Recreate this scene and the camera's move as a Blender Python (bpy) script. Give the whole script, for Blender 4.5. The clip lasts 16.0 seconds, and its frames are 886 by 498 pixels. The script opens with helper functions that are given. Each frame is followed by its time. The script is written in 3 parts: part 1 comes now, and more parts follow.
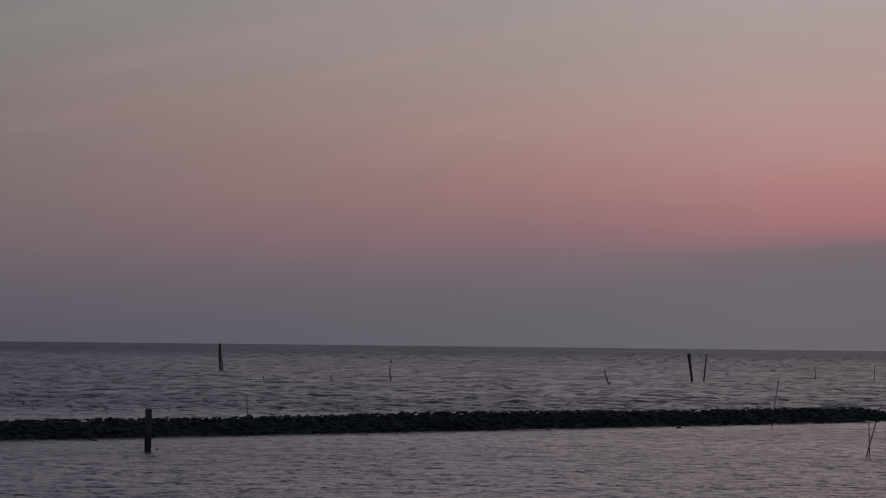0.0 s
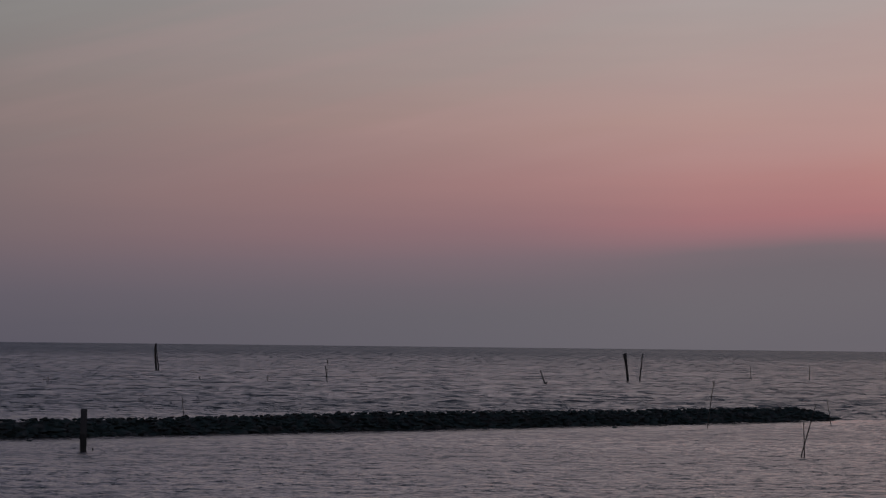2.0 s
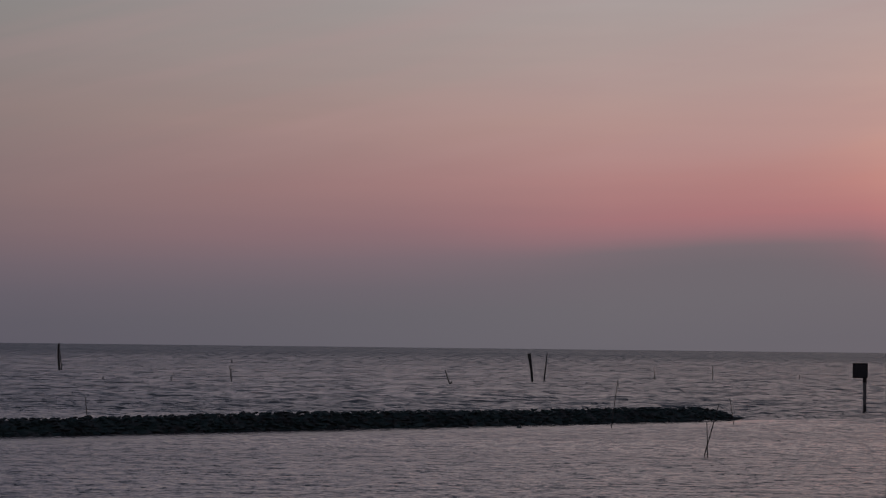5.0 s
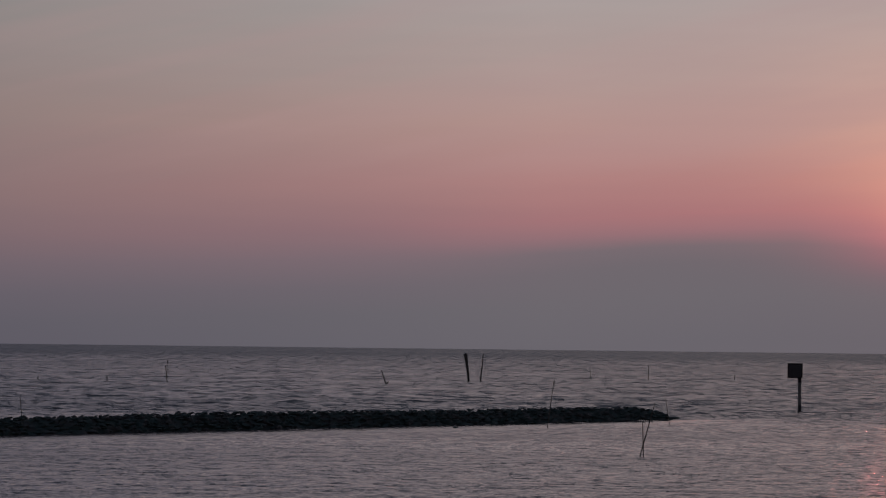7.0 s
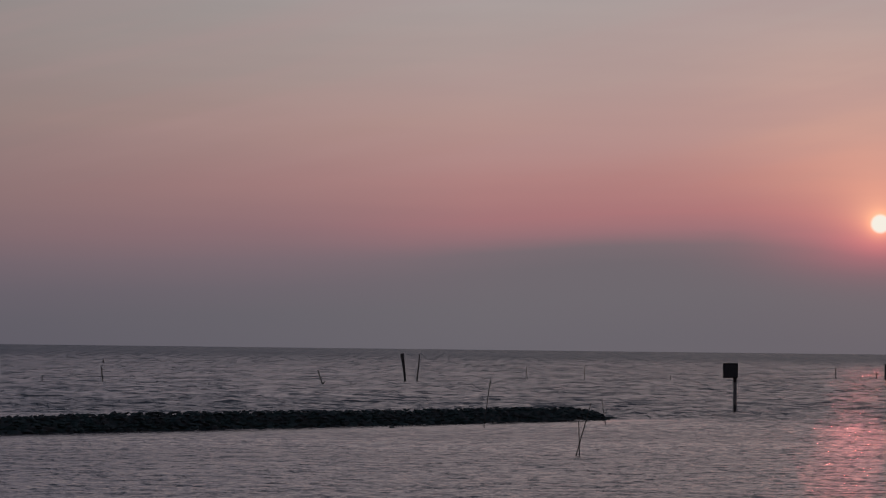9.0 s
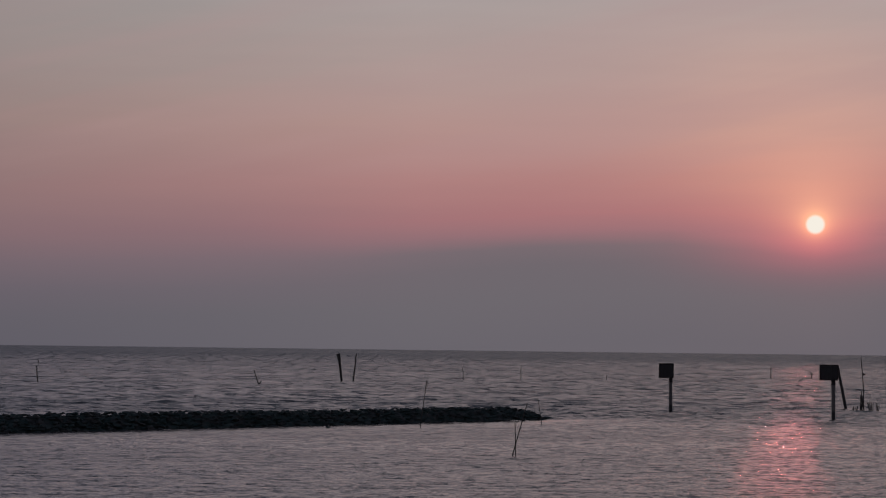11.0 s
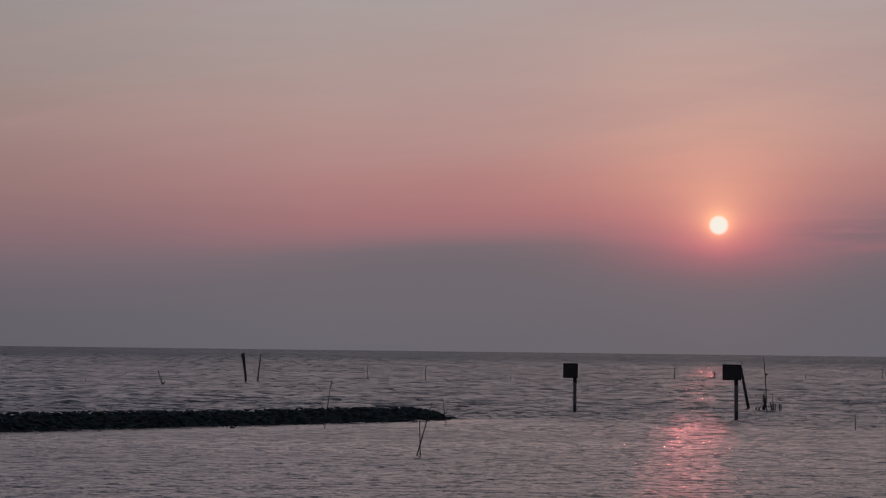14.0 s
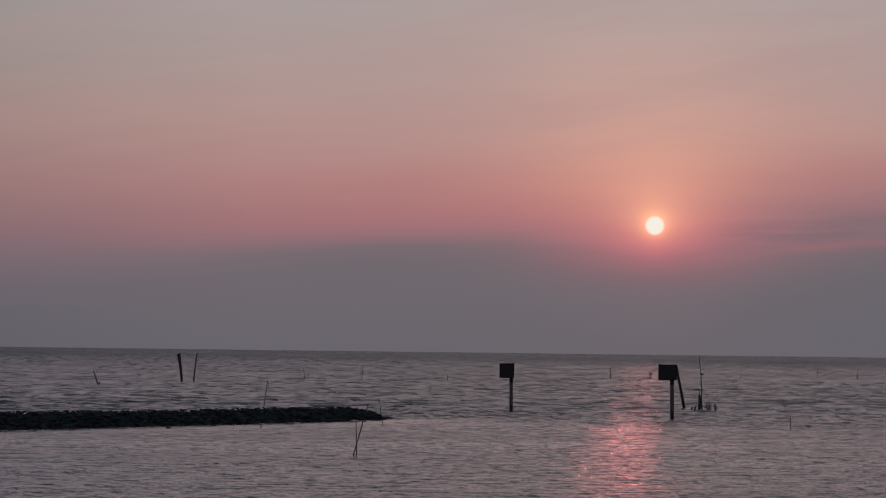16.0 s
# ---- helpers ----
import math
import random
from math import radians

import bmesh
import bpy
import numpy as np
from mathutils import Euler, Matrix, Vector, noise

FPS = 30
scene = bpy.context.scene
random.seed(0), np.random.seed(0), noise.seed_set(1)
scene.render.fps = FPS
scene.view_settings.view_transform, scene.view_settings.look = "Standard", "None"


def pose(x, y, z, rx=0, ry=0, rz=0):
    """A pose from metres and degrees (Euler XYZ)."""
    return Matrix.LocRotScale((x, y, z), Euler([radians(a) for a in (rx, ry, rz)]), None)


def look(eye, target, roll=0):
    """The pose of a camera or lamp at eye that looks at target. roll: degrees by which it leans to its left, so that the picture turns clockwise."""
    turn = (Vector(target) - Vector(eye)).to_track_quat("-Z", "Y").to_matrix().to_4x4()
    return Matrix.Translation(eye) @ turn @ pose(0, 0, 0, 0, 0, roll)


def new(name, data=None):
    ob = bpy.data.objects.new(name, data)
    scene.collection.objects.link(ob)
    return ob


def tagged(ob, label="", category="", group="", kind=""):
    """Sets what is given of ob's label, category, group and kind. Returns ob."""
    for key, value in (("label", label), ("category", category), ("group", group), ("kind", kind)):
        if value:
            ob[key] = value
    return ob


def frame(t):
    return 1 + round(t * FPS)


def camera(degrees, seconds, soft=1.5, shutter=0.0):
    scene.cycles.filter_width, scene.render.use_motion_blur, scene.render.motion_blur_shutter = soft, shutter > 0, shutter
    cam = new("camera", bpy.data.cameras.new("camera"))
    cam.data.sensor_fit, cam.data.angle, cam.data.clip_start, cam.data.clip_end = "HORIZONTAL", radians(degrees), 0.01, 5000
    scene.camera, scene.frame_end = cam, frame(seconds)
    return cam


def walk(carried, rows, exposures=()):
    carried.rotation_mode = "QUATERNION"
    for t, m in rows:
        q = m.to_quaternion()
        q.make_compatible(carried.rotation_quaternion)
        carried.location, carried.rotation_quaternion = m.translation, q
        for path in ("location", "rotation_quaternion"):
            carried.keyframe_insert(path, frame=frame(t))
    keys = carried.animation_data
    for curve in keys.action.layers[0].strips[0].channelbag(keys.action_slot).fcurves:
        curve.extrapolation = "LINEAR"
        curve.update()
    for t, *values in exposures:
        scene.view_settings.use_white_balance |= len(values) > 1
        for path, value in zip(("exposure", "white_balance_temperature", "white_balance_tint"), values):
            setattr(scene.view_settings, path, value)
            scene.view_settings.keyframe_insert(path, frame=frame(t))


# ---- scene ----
# ---------------------------------------------------------------- camera
EYE = (0.0, 0.0, 3.3)
# seconds, then the turn in degrees: the tripod head pans slowly to the right
PAN = (
    (0.0, 92.1580, -0.6361, 5.7633),
    (2.0, 92.1737, -0.6465, 4.3164),
    (4.0, 92.1901, -0.6556, 2.8711),
    (6.0, 92.2066, -0.6653, 1.4217),
    (8.0, 92.2236, -0.6746, -0.0262),
    (10.0, 92.2409, -0.6838, -1.4741),
    (12.0, 92.2586, -0.6939, -2.9211),
    (14.0, 92.2766, -0.7023, -4.3684),
    (16.0, 92.2951, -0.7096, -5.8152),
)
cam = camera(20.0, 16.0, soft=1.2)
walk(cam, [(t, pose(*EYE, rx, ry, rz)) for t, rx, ry, rz in PAN])

# ---------------------------------------------------------------- sky and sun
SUN_AZIMUTH, SUN_ELEVATION = 10.604, 2.879
SUN_WAY = Vector((
    math.sin(radians(SUN_AZIMUTH)) * math.cos(radians(SUN_ELEVATION)),
    math.cos(radians(SUN_AZIMUTH)) * math.cos(radians(SUN_ELEVATION)),
    math.sin(radians(SUN_ELEVATION)),
))


def lin(r, g, b):
    """Linear colour from display values of 0 to 255."""
    return tuple((c / 255 / 12.92) if c < 10.3 else ((c / 255 + 0.055) / 1.055) ** 2.4 for c in (r, g, b)) + (1.0,)


class Nodes:
    """A short way to write node trees."""

    def __init__(self, tree):
        self.tree = tree
        tree.nodes.clear()

    def add(self, kind, **values):
        n = self.tree.nodes.new(kind)
        for k, v in values.items():
            setattr(n, k, v)
        return n

    def put(self, socket, value):
        if isinstance(value, bpy.types.NodeSocket):
            self.tree.links.new(value, socket)
        elif value is not None:
            socket.default_value = value

    def math(self, op, a, b=None, c=None, clamp=False):
        n = self.add("ShaderNodeMath", operation=op, use_clamp=clamp)
        for s, v in zip(n.inputs, (a, b, c)):
            self.put(s, v)
        return n.outputs[0]

    def vec(self, op, a, b=None, out=0):
        n = self.add("ShaderNodeVectorMath", operation=op)
        self.put(n.inputs[0], a)
        self.put(n.inputs[1], b)
        return n.outputs[out]

    def span(self, v, a, b, lo=0.0, hi=1.0, smooth=True):
        n = self.add("ShaderNodeMapRange", interpolation_type="SMOOTHSTEP" if smooth else "LINEAR")
        for s, x in zip(n.inputs, (v, a, b, lo, hi)):
            self.put(s, x)
        return n.outputs[0]

    def mix(self, fac, a, b, blend="MIX"):
        n = self.add("ShaderNodeMix", data_type="RGBA", blend_type=blend)
        self.put(n.inputs[0], fac)
        self.put(n.inputs[6], a)
        self.put(n.inputs[7], b)
        return n.outputs[2]

    def noise(self, vector, scale, detail=3.0, rough=0.5, out=0):
        n = self.add("ShaderNodeTexNoise")
        self.put(n.inputs["Vector"], vector)
        n.inputs["Scale"].default_value, n.inputs["Detail"].default_value = scale, detail
        n.inputs["Roughness"].default_value = rough
        return n.outputs[out]

    def ramp(self, fac, stops, smooth=False):
        n = self.add("ShaderNodeValToRGB")
        n.color_ramp.interpolation = "B_SPLINE" if smooth else "LINEAR"
        e = n.color_ramp.elements
        while len(e) < len(stops):
            e.new(0.5)
        for el, (p, c) in zip(e, stops):
            el.position, el.color = p, c
        self.put(n.inputs[0], fac)
        return n.outputs[0]

    def xyz(self, x, y, z):
        n = self.add("ShaderNodeCombineXYZ")
        for s, v in zip(n.inputs, (x, y, z)):
            self.put(s, v)
        return n.outputs[0]


world = bpy.data.worlds.new("dusk_sky")
scene.world = world
world.use_nodes = True
w = Nodes(world.node_tree)
way = w.vec("NORMALIZE", w.add("ShaderNodeTexCoord").outputs["Generated"])
sep = w.add("ShaderNodeSeparateXYZ")
w.put(sep.inputs[0], way)
elev = w.math("MULTIPLY", w.math("ARCSINE", sep.outputs[2]), 57.2958)
azim = w.math("MULTIPLY", w.math("ARCTAN2", sep.outputs[0], sep.outputs[1]), 57.2958)
from_sun = w.math("MULTIPLY", w.vec("DISTANCE", way, tuple(SUN_WAY), out=1), 57.2958)
# long, thin streaks of haze shift the edges of the layers a little
streak = w.noise(w.xyz(w.math("MULTIPLY", azim, 0.055), w.math("MULTIPLY", elev, 0.55), 3.7), 1.0, 4.0, 0.55)
streak_fine = w.noise(w.xyz(w.math("MULTIPLY", azim, 0.16), w.math("MULTIPLY", elev, 1.9), 8.2), 1.0, 3.0, 0.5)
# the top of the low haze bank: low and vague away from the sun, higher and crisp beside it
BANK = ((-17.0, 1.60), (-10.0, 1.78), (-4.0, 1.98), (0.0, 2.12), (4.5, 2.46), (7.3, 2.62), (9.2, 2.46), (10.6, 2.22), (11.6, 2.40), (13.0, 2.75), (14.6, 3.10), (18.0, 3.25))
bank = w.ramp(w.math("DIVIDE", w.math("ADD", azim, 17.0), 35.0, clamp=True), [((z + 17.0) / 35.0, ((e - 1.0) / 3.0,) * 3 + (1.0,)) for z, e in BANK])
bank = w.math("MULTIPLY_ADD", bank, 3.0, -1.3)
high = w.math("SUBTRACT", elev, w.math("MULTIPLY", bank, w.span(elev, 5.5, 2.6)))
high = w.math("ADD", high, w.math("MULTIPLY", w.math("SUBTRACT", streak, 0.5), w.span(elev, 0.5, 3.0, 0.1, 0.6)))
step = w.math("DIVIDE", high, 14.0, clamp=True)
SUNWARD = [(0.0, (105, 101, 108)), (1.0, (109, 104, 110)), (1.75, (111, 104, 110)), (2.15, (117, 106, 112)), (2.5, (147, 111, 117)),
           (2.95, (165, 116, 119)), (3.8, (172, 127, 125)), (5.0, (177, 145, 139)), (6.2, (172, 152, 148)), (7.8, (168, 158, 156)), (14.0, (146, 150, 169))]
AWAY = [(0.0, (87, 84, 96)), (1.0, (91, 87, 98)), (1.7, (98, 92, 102)), (2.4, (107, 97, 105)), (3.0, (114, 102, 107)),
        (3.9, (122, 109, 111)), (5.2, (126, 116, 115)), (6.4, (127, 122, 121)), (7.8, (127, 126, 125)), (14.0, (113, 110, 140))]
HAZIER = [(0.0, (104, 101, 108)), (1.0, (107, 103, 109)), (1.6, (113, 104, 111)), (2.3, (129, 109, 116)), (2.95, (150, 114, 119)), (3.8, (167, 125, 124))] + SUNWARD[7:]
crisp = w.ramp(step, [(e / 14.0, lin(*c)) for e, c in SUNWARD])
vague = w.ramp(step, [(e / 14.0, lin(*c)) for e, c in HAZIER])
turn = w.math("ABSOLUTE", w.math("SUBTRACT", azim, SUN_AZIMUTH))
past_sun = w.math("SUBTRACT", azim, SUN_AZIMUTH)
warm = w.mix(w.math("MAXIMUM", w.span(turn, 6.0, 15.0), w.span(past_sun, 0.6, 2.6)), crisp, vague)
cool = w.ramp(step, [(e / 14.0, lin(*c)) for e, c in AWAY])
haze = w.mix(w.span(turn, 27.0, 9.0, smooth=False), cool, warm)
# the glow round the sun, weaker where the low haze bank hides it
veil = w.span(elev, 1.6, 3.15, 0.12, 1.0)
near_glow = w.math("MULTIPLY", w.math("EXPONENT", w.math("DIVIDE", from_sun, -0.50)), 0.56)
wide_glow = w.math("MULTIPLY", w.math("EXPONENT", w.math("DIVIDE", from_sun, -2.6)), 0.20)
near_glow = w.math("MULTIPLY", near_glow, veil)
wide_glow = w.math("MULTIPLY", wide_glow, veil)
far_glow = w.math("MULTIPLY", w.math("EXPONENT", w.math("DIVIDE", from_sun, -7.0)), w.span(elev, 1.8, 4.5, 0.0, 0.05))
glow = w.mix(1.0, w.mix(1.0, w.mix(w.span(elev, 2.0, 3.2), lin(255, 62, 72), lin(255, 192, 122)), w.xyz(near_glow, near_glow, near_glow), "MULTIPLY"),
             w.mix(1.0, lin(255, 118, 92), w.xyz(*[w.math("ADD", wide_glow, far_glow)] * 3), "MULTIPLY"), "ADD")
low = w.mix(1.0, haze, glow, "ADD")
# crimson haze under the sun, and a peach-coloured shaft of light above it


def bell(v, middle, width):
    d = w.math("DIVIDE", w.math("SUBTRACT", v, middle), width)
    return w.math("EXPONENT", w.math("MULTIPLY", w.math("MULTIPLY", d, d), -1.0))


crimson = w.math("MULTIPLY", w.math("MULTIPLY", bell(past_sun, 0.1, 2.5), bell(elev, 2.20, 0.58)), 0.122)
crimson = w.math("ADD", crimson, w.math("MULTIPLY", w.math("MULTIPLY", bell(past_sun, 2.2, 1.7), bell(elev, 2.80, 0.34)), 0.040))
low = w.mix(1.0, low, w.mix(1.0, lin(255, 48, 84), w.xyz(crimson, crimson, crimson), "MULTIPLY"), "ADD")
shaft = w.math("MULTIPLY", bell(past_sun, -0.3, 3.0), w.math("MULTIPLY", w.span(elev, 2.7, 3.9), w.span(elev, 9.0, 4.5)))
low = w.mix(1.0, low, w.mix(1.0, (0.082, 0.048, 0.014, 1.0), w.xyz(shaft, shaft, shaft), "MULTIPLY"), "ADD")
# thin torn bars of cloud beside the sun
level = w.math("SUBTRACT", elev, w.math("MULTIPLY", past_sun, 0.05))
torn = w.noise(w.xyz(w.math("MULTIPLY", azim, 0.42), w.math("MULTIPLY", level, 4.2), 5.3), 1.0, 4.0, 0.55)
bars = w.math("MULTIPLY", bell(level, 2.62, 0.34), w.span(past_sun, 0.7, 3.0))
low = w.mix(w.math("MULTIPLY", bars, w.span(torn, 0.38, 0.62, 0.05, 0.48)), low, lin(121, 102, 110))
rosy = w.math("MULTIPLY", w.math("MULTIPLY", bell(level, 2.25, 0.12), w.span(past_sun, -0.5, 1.5)), w.span(torn, 0.62, 0.40, 0.0, 0.45))
low = w.mix(rosy, low, lin(164, 108, 116))
low = w.mix(w.span(streak_fine, 0.3, 0.75, 0.0, 0.05), low, lin(110, 100, 108))
# thin slanting veils high up
veils = w.noise(w.xyz(w.math("MULTIPLY", w.math("SUBTRACT", azim, w.math("MULTIPLY", elev, 2.0)), 0.07), w.math("MULTIPLY", w.math("SUBTRACT", elev, w.math("MULTIPLY", azim, 0.22)), 0.45), 1.1), 1.0, 4.0, 0.55)
low = w.mix(w.math("MULTIPLY", w.span(veils, 0.42, 0.7, 0.0, 0.36), w.span(elev, 3.0, 5.0)), low, lin(176, 143, 143))
low = w.mix(w.math("MULTIPLY", w.span(veils, 0.5, 0.3, 0.0, 0.25), w.span(elev, 3.0, 5.0)), low, lin(150, 146, 144))
# above the haze the clear sky
nishita = w.add("ShaderNodeTexSky", sky_type="NISHITA", sun_disc=False, sun_elevation=radians(SUN_ELEVATION), sun_rotation=radians(SUN_AZIMUTH),
                air_density=1.0, dust_density=1.0, ozone_density=1.0)
side = w.span(turn, 4.0, 42.0, 1.0, 0.70)
clear = w.mix(1.0, nishita.outputs[0], w.xyz(w.math("MULTIPLY", side, 0.140), w.math("MULTIPLY", side, 0.136), w.math("MULTIPLY", side, 0.162)), "MULTIPLY")
sky = w.mix(w.span(elev, 8.0, 34.0), low, clear)
# dusk has come on further on the side away from the sun
dusk = w.span(w.math("COSINE", w.math("MULTIPLY", turn, 0.0174533)), -0.5, 0.8, 0.85, 1.0)
sky = w.mix(1.0, sky, w.xyz(dusk, dusk, dusk), "MULTIPLY")
# the dimmed disc of the sun
rim = w.math("MULTIPLY", w.math("EXPONENT", w.math("DIVIDE", from_sun, -0.13)), 1.1)
sky = w.mix(1.0, sky, w.mix(1.0, lin(255, 200, 110), w.xyz(rim, rim, rim), "MULTIPLY"), "ADD")
disc = w.span(from_sun, 0.246, 0.160)
sky = w.mix(disc, sky, (0.92, 0.86, 0.76, 1.0))
back = w.add("ShaderNodeBackground")
w.put(back.inputs[0], sky)
w.put(w.add("ShaderNodeOutputWorld").inputs[0], back.outputs[0])

lamp = bpy.data.lights.new("sun", "SUN")
lamp.energy, lamp.angle, lamp.color = 0.0185, radians(0.5), (1.0, 0.21, 0.19)
sun = new("sun", lamp)
sun.matrix_world = look(SUN_WAY * 100, (0, 0, 0))

# ---------------------------------------------------------------- breakwater line
BW_START, BW_END = Vector((-26.20, 76.89, 0.0)), Vector((9.72, 117.84, 0.0))
BW_WAY = (BW_END - BW_START).normalized()
BW_BACK = Vector((-BW_WAY.y, BW_WAY.x, 0.0))
BW_LENGTH = (BW_END - BW_START).length

# ---------------------------------------------------------------- materials


def material(name):
    m = bpy.data.materials.new(name)
    m.use_nodes = True
    n = Nodes(m.node_tree)
    shader = n.add("ShaderNodeBsdfPrincipled")
    n.put(n.add("ShaderNodeOutputMaterial").inputs[0], shader.outputs[0])
    return m, n, shader


def bump(n, height, strength, distance, under=None):
    b = n.add("ShaderNodeBump")
    b.inputs["Distance"].default_value = distance
    n.put(b.inputs["Strength"], strength)
    n.put(b.inputs["Height"], height)
    n.put(b.inputs["Normal"], under)
    return b.outputs[0]


def water_material():
    m, n, s = material("silty_sea_water")
    place = n.add("ShaderNodeTexCoord").outputs["Object"]
    wide = n.vec("MULTIPLY", place, (0.75, 1.0, 1.0))
    silt = n.noise(place, 0.035, 3.0)
    n.put(s.inputs["Base Color"], n.mix(n.span(silt, 0.35, 0.65), (0.054, 0.050, 0.056, 1), (0.067, 0.061, 0.066, 1)))
    s.inputs["IOR"].default_value = 1.333
    gust = n.noise(n.vec("MULTIPLY", place, (0.02, 0.05, 1.0)), 1.0, 3.0)
    apart = n.add("ShaderNodeSeparateXYZ")
    n.put(apart.inputs[0], place)
    # open water further out is rougher with wind ripples
    windy = n.span(apart.outputs[1], 60.0, 900.0, 0.17, 0.20, smooth=False)
    cats_paw = n.noise(n.vec("MULTIPLY", place, (0.006, 0.0035, 1.0)), 1.0, 3.0)
    patch = n.math("ADD", n.span(gust, 0.35, 0.65, -0.03, 0.04), n.span(cats_paw, 0.35, 0.65, -0.025, 0.03))
    n.put(s.inputs["Roughness"], n.math("ADD", windy, patch))
    # steep ripples come in short dashes, and in longer streaks where the wind has more room
    out = apart.outputs[1]

    def dashes(across, deep, detail):
        x, y = apart.outputs[0], apart.outputs[1]
        lean = n.math("MULTIPLY_ADD", y, deep, n.math("MULTIPLY", x, across * 0.13))
        return n.noise(n.xyz(n.math("MULTIPLY", x, across), lean, n.math("MULTIPLY_ADD", x, across * 0.31, n.math("MULTIPLY", y, deep * 0.4))), 1.0, detail, 0.55)

    near = n.mix(0.38, dashes(2.4, 2.3, 3.0), dashes(0.65, 1.7, 1.0))
    middle = n.mix(0.36, dashes(1.0, 0.60, 3.0), dashes(0.33, 0.42, 1.0))
    far = dashes(0.6, 0.060, 3.0)
    dash = n.mix(n.span(out, 95.0, 190.0), near, middle)
    dash = n.mix(n.span(out, 260.0, 600.0), dash, far)
    most = n.math("MULTIPLY", n.span(out, 66.0, 135.0, 0.16, 0.29), n.span(out, 400.0, 1500.0, 1.0, 0.6))
    steep = n.math("MULTIPLY_ADD", n.span(dash, 0.46, 0.59), most, n.span(out, 90.0, 1200.0, 0.092, 0.33, smooth=False))
    # a smooth strip lies close under the stones
    off = n.vec("SUBTRACT", place, tuple(BW_START))
    strip = n.span(n.math("MULTIPLY", n.vec("DOT_PRODUCT", off, tuple(BW_BACK), out=1), -1.0), 0.5, 6.0, 0.35, 1.0)
    strip = n.math("MAXIMUM", strip, n.math("MAXIMUM", n.span(n.vec("DOT_PRODUCT", off, tuple(BW_BACK), out=1), 0.0, 0.5), n.span(n.vec("DOT_PRODUCT", off, tuple(BW_WAY), out=1), BW_LENGTH - 4.0, BW_LENGTH + 6.0)))
    steep = n.math("MULTIPLY", steep, strip)
    # the wind drives the ripples shorewards: their steep fronts face the shore
    grain = n.add("ShaderNodeSeparateXYZ")
    n.put(grain.inputs[0], n.noise(wide, 12.0, 3.0, 0.65, out=1))
    flat = n.math("MAXIMUM", n.math("SUBTRACT", grain.outputs[1], n.span(out, 250.0, 1300.0, 0.345, 0.12)), 0.0)
    front = n.math("MULTIPLY", n.math("MULTIPLY", flat, n.span(out, 250.0, 1300.0, -3.9, -1.6)), steep)
    tip = n.xyz(n.math("MULTIPLY", n.math("SUBTRACT", grain.outputs[0], 0.5), n.span(out, 200.0, 900.0, 1.9, 0.6)), front, 0.0)
    upright = n.add("ShaderNodeNewGeometry").outputs["Normal"]
    n.put(s.inputs["Normal"], n.vec("NORMALIZE", n.vec("ADD", upright, tip)))
    return m


def rock_material():
    m, n, s = material("wet_weedy_rock")
    place = n.add("ShaderNodeTexCoord").outputs["Object"]
    info = n.add("ShaderNodeObjectInfo").outputs["Random"]
    island = n.add("ShaderNodeNewGeometry").outputs["Random Per Island"]
    pick = n.math("FRACT", n.math("ADD", info, island))
    grain = n.noise(place, 14.0, 5.0, 0.6)
    weed = n.noise(place, 2.2, 3.0)
    stone = n.mix(pick, (0.070, 0.074, 0.072, 1), (0.100, 0.099, 0.094, 1))
    stone = n.mix(n.math("MULTIPLY", grain, 0.5), stone, (0.074, 0.074, 0.072, 1))
    n.put(s.inputs["Base Color"], n.mix(n.span(weed, 0.36, 0.56, 0.05, 0.9), stone, (0.048, 0.076, 0.070, 1)))
    n.put(s.inputs["Roughness"], n.span(grain, 0.3, 0.7, 0.6, 0.9))
    s.inputs["Specular IOR Level"].default_value = 0.15
    n.put(s.inputs["Normal"], bump(n, grain, 0.6, 0.03))
    return m


def wood_material(name, dry, wet, wet_top):
    """Weathered wood with a dark, ragged tide band up to wet_top above the water."""
    m, n, s = material(name)
    place = n.add("ShaderNodeTexCoord").outputs["Object"]
    info = n.add("ShaderNodeObjectInfo").outputs["Random"]
    fibre = n.noise(n.vec("MULTIPLY", place, (1.0, 1.0, 0.06)), 38.0, 4.0, 0.6)
    blotch = n.noise(place, 3.0, 3.0)
    sep_z = n.add("ShaderNodeSeparateXYZ")
    n.put(sep_z.inputs[0], place)
    colour = n.mix(n.span(fibre, 0.3, 0.7), dry, tuple(c * 0.55 for c in dry[:3]) + (1,))
    colour = n.mix(n.span(blotch, 0.4, 0.7, 0.0, 0.5), colour, tuple(c * 0.6 for c in dry[:3]) + (1,))
    colour = n.mix(n.math("MULTIPLY", info, 0.35), colour, wet)
    tide = n.math("ADD", sep_z.outputs[2], n.math("MULTIPLY", n.math("SUBTRACT", blotch, 0.5), 0.35))
    n.put(s.inputs["Base Color"], n.mix(n.span(tide, wet_top, wet_top - 0.12), colour, wet))
    n.put(s.inputs["Roughness"], n.span(tide, wet_top - 0.1, wet_top, 0.5, 0.85))
    n.put(s.inputs["Normal"], bump(n, fibre, 0.5, 0.01))
    return m


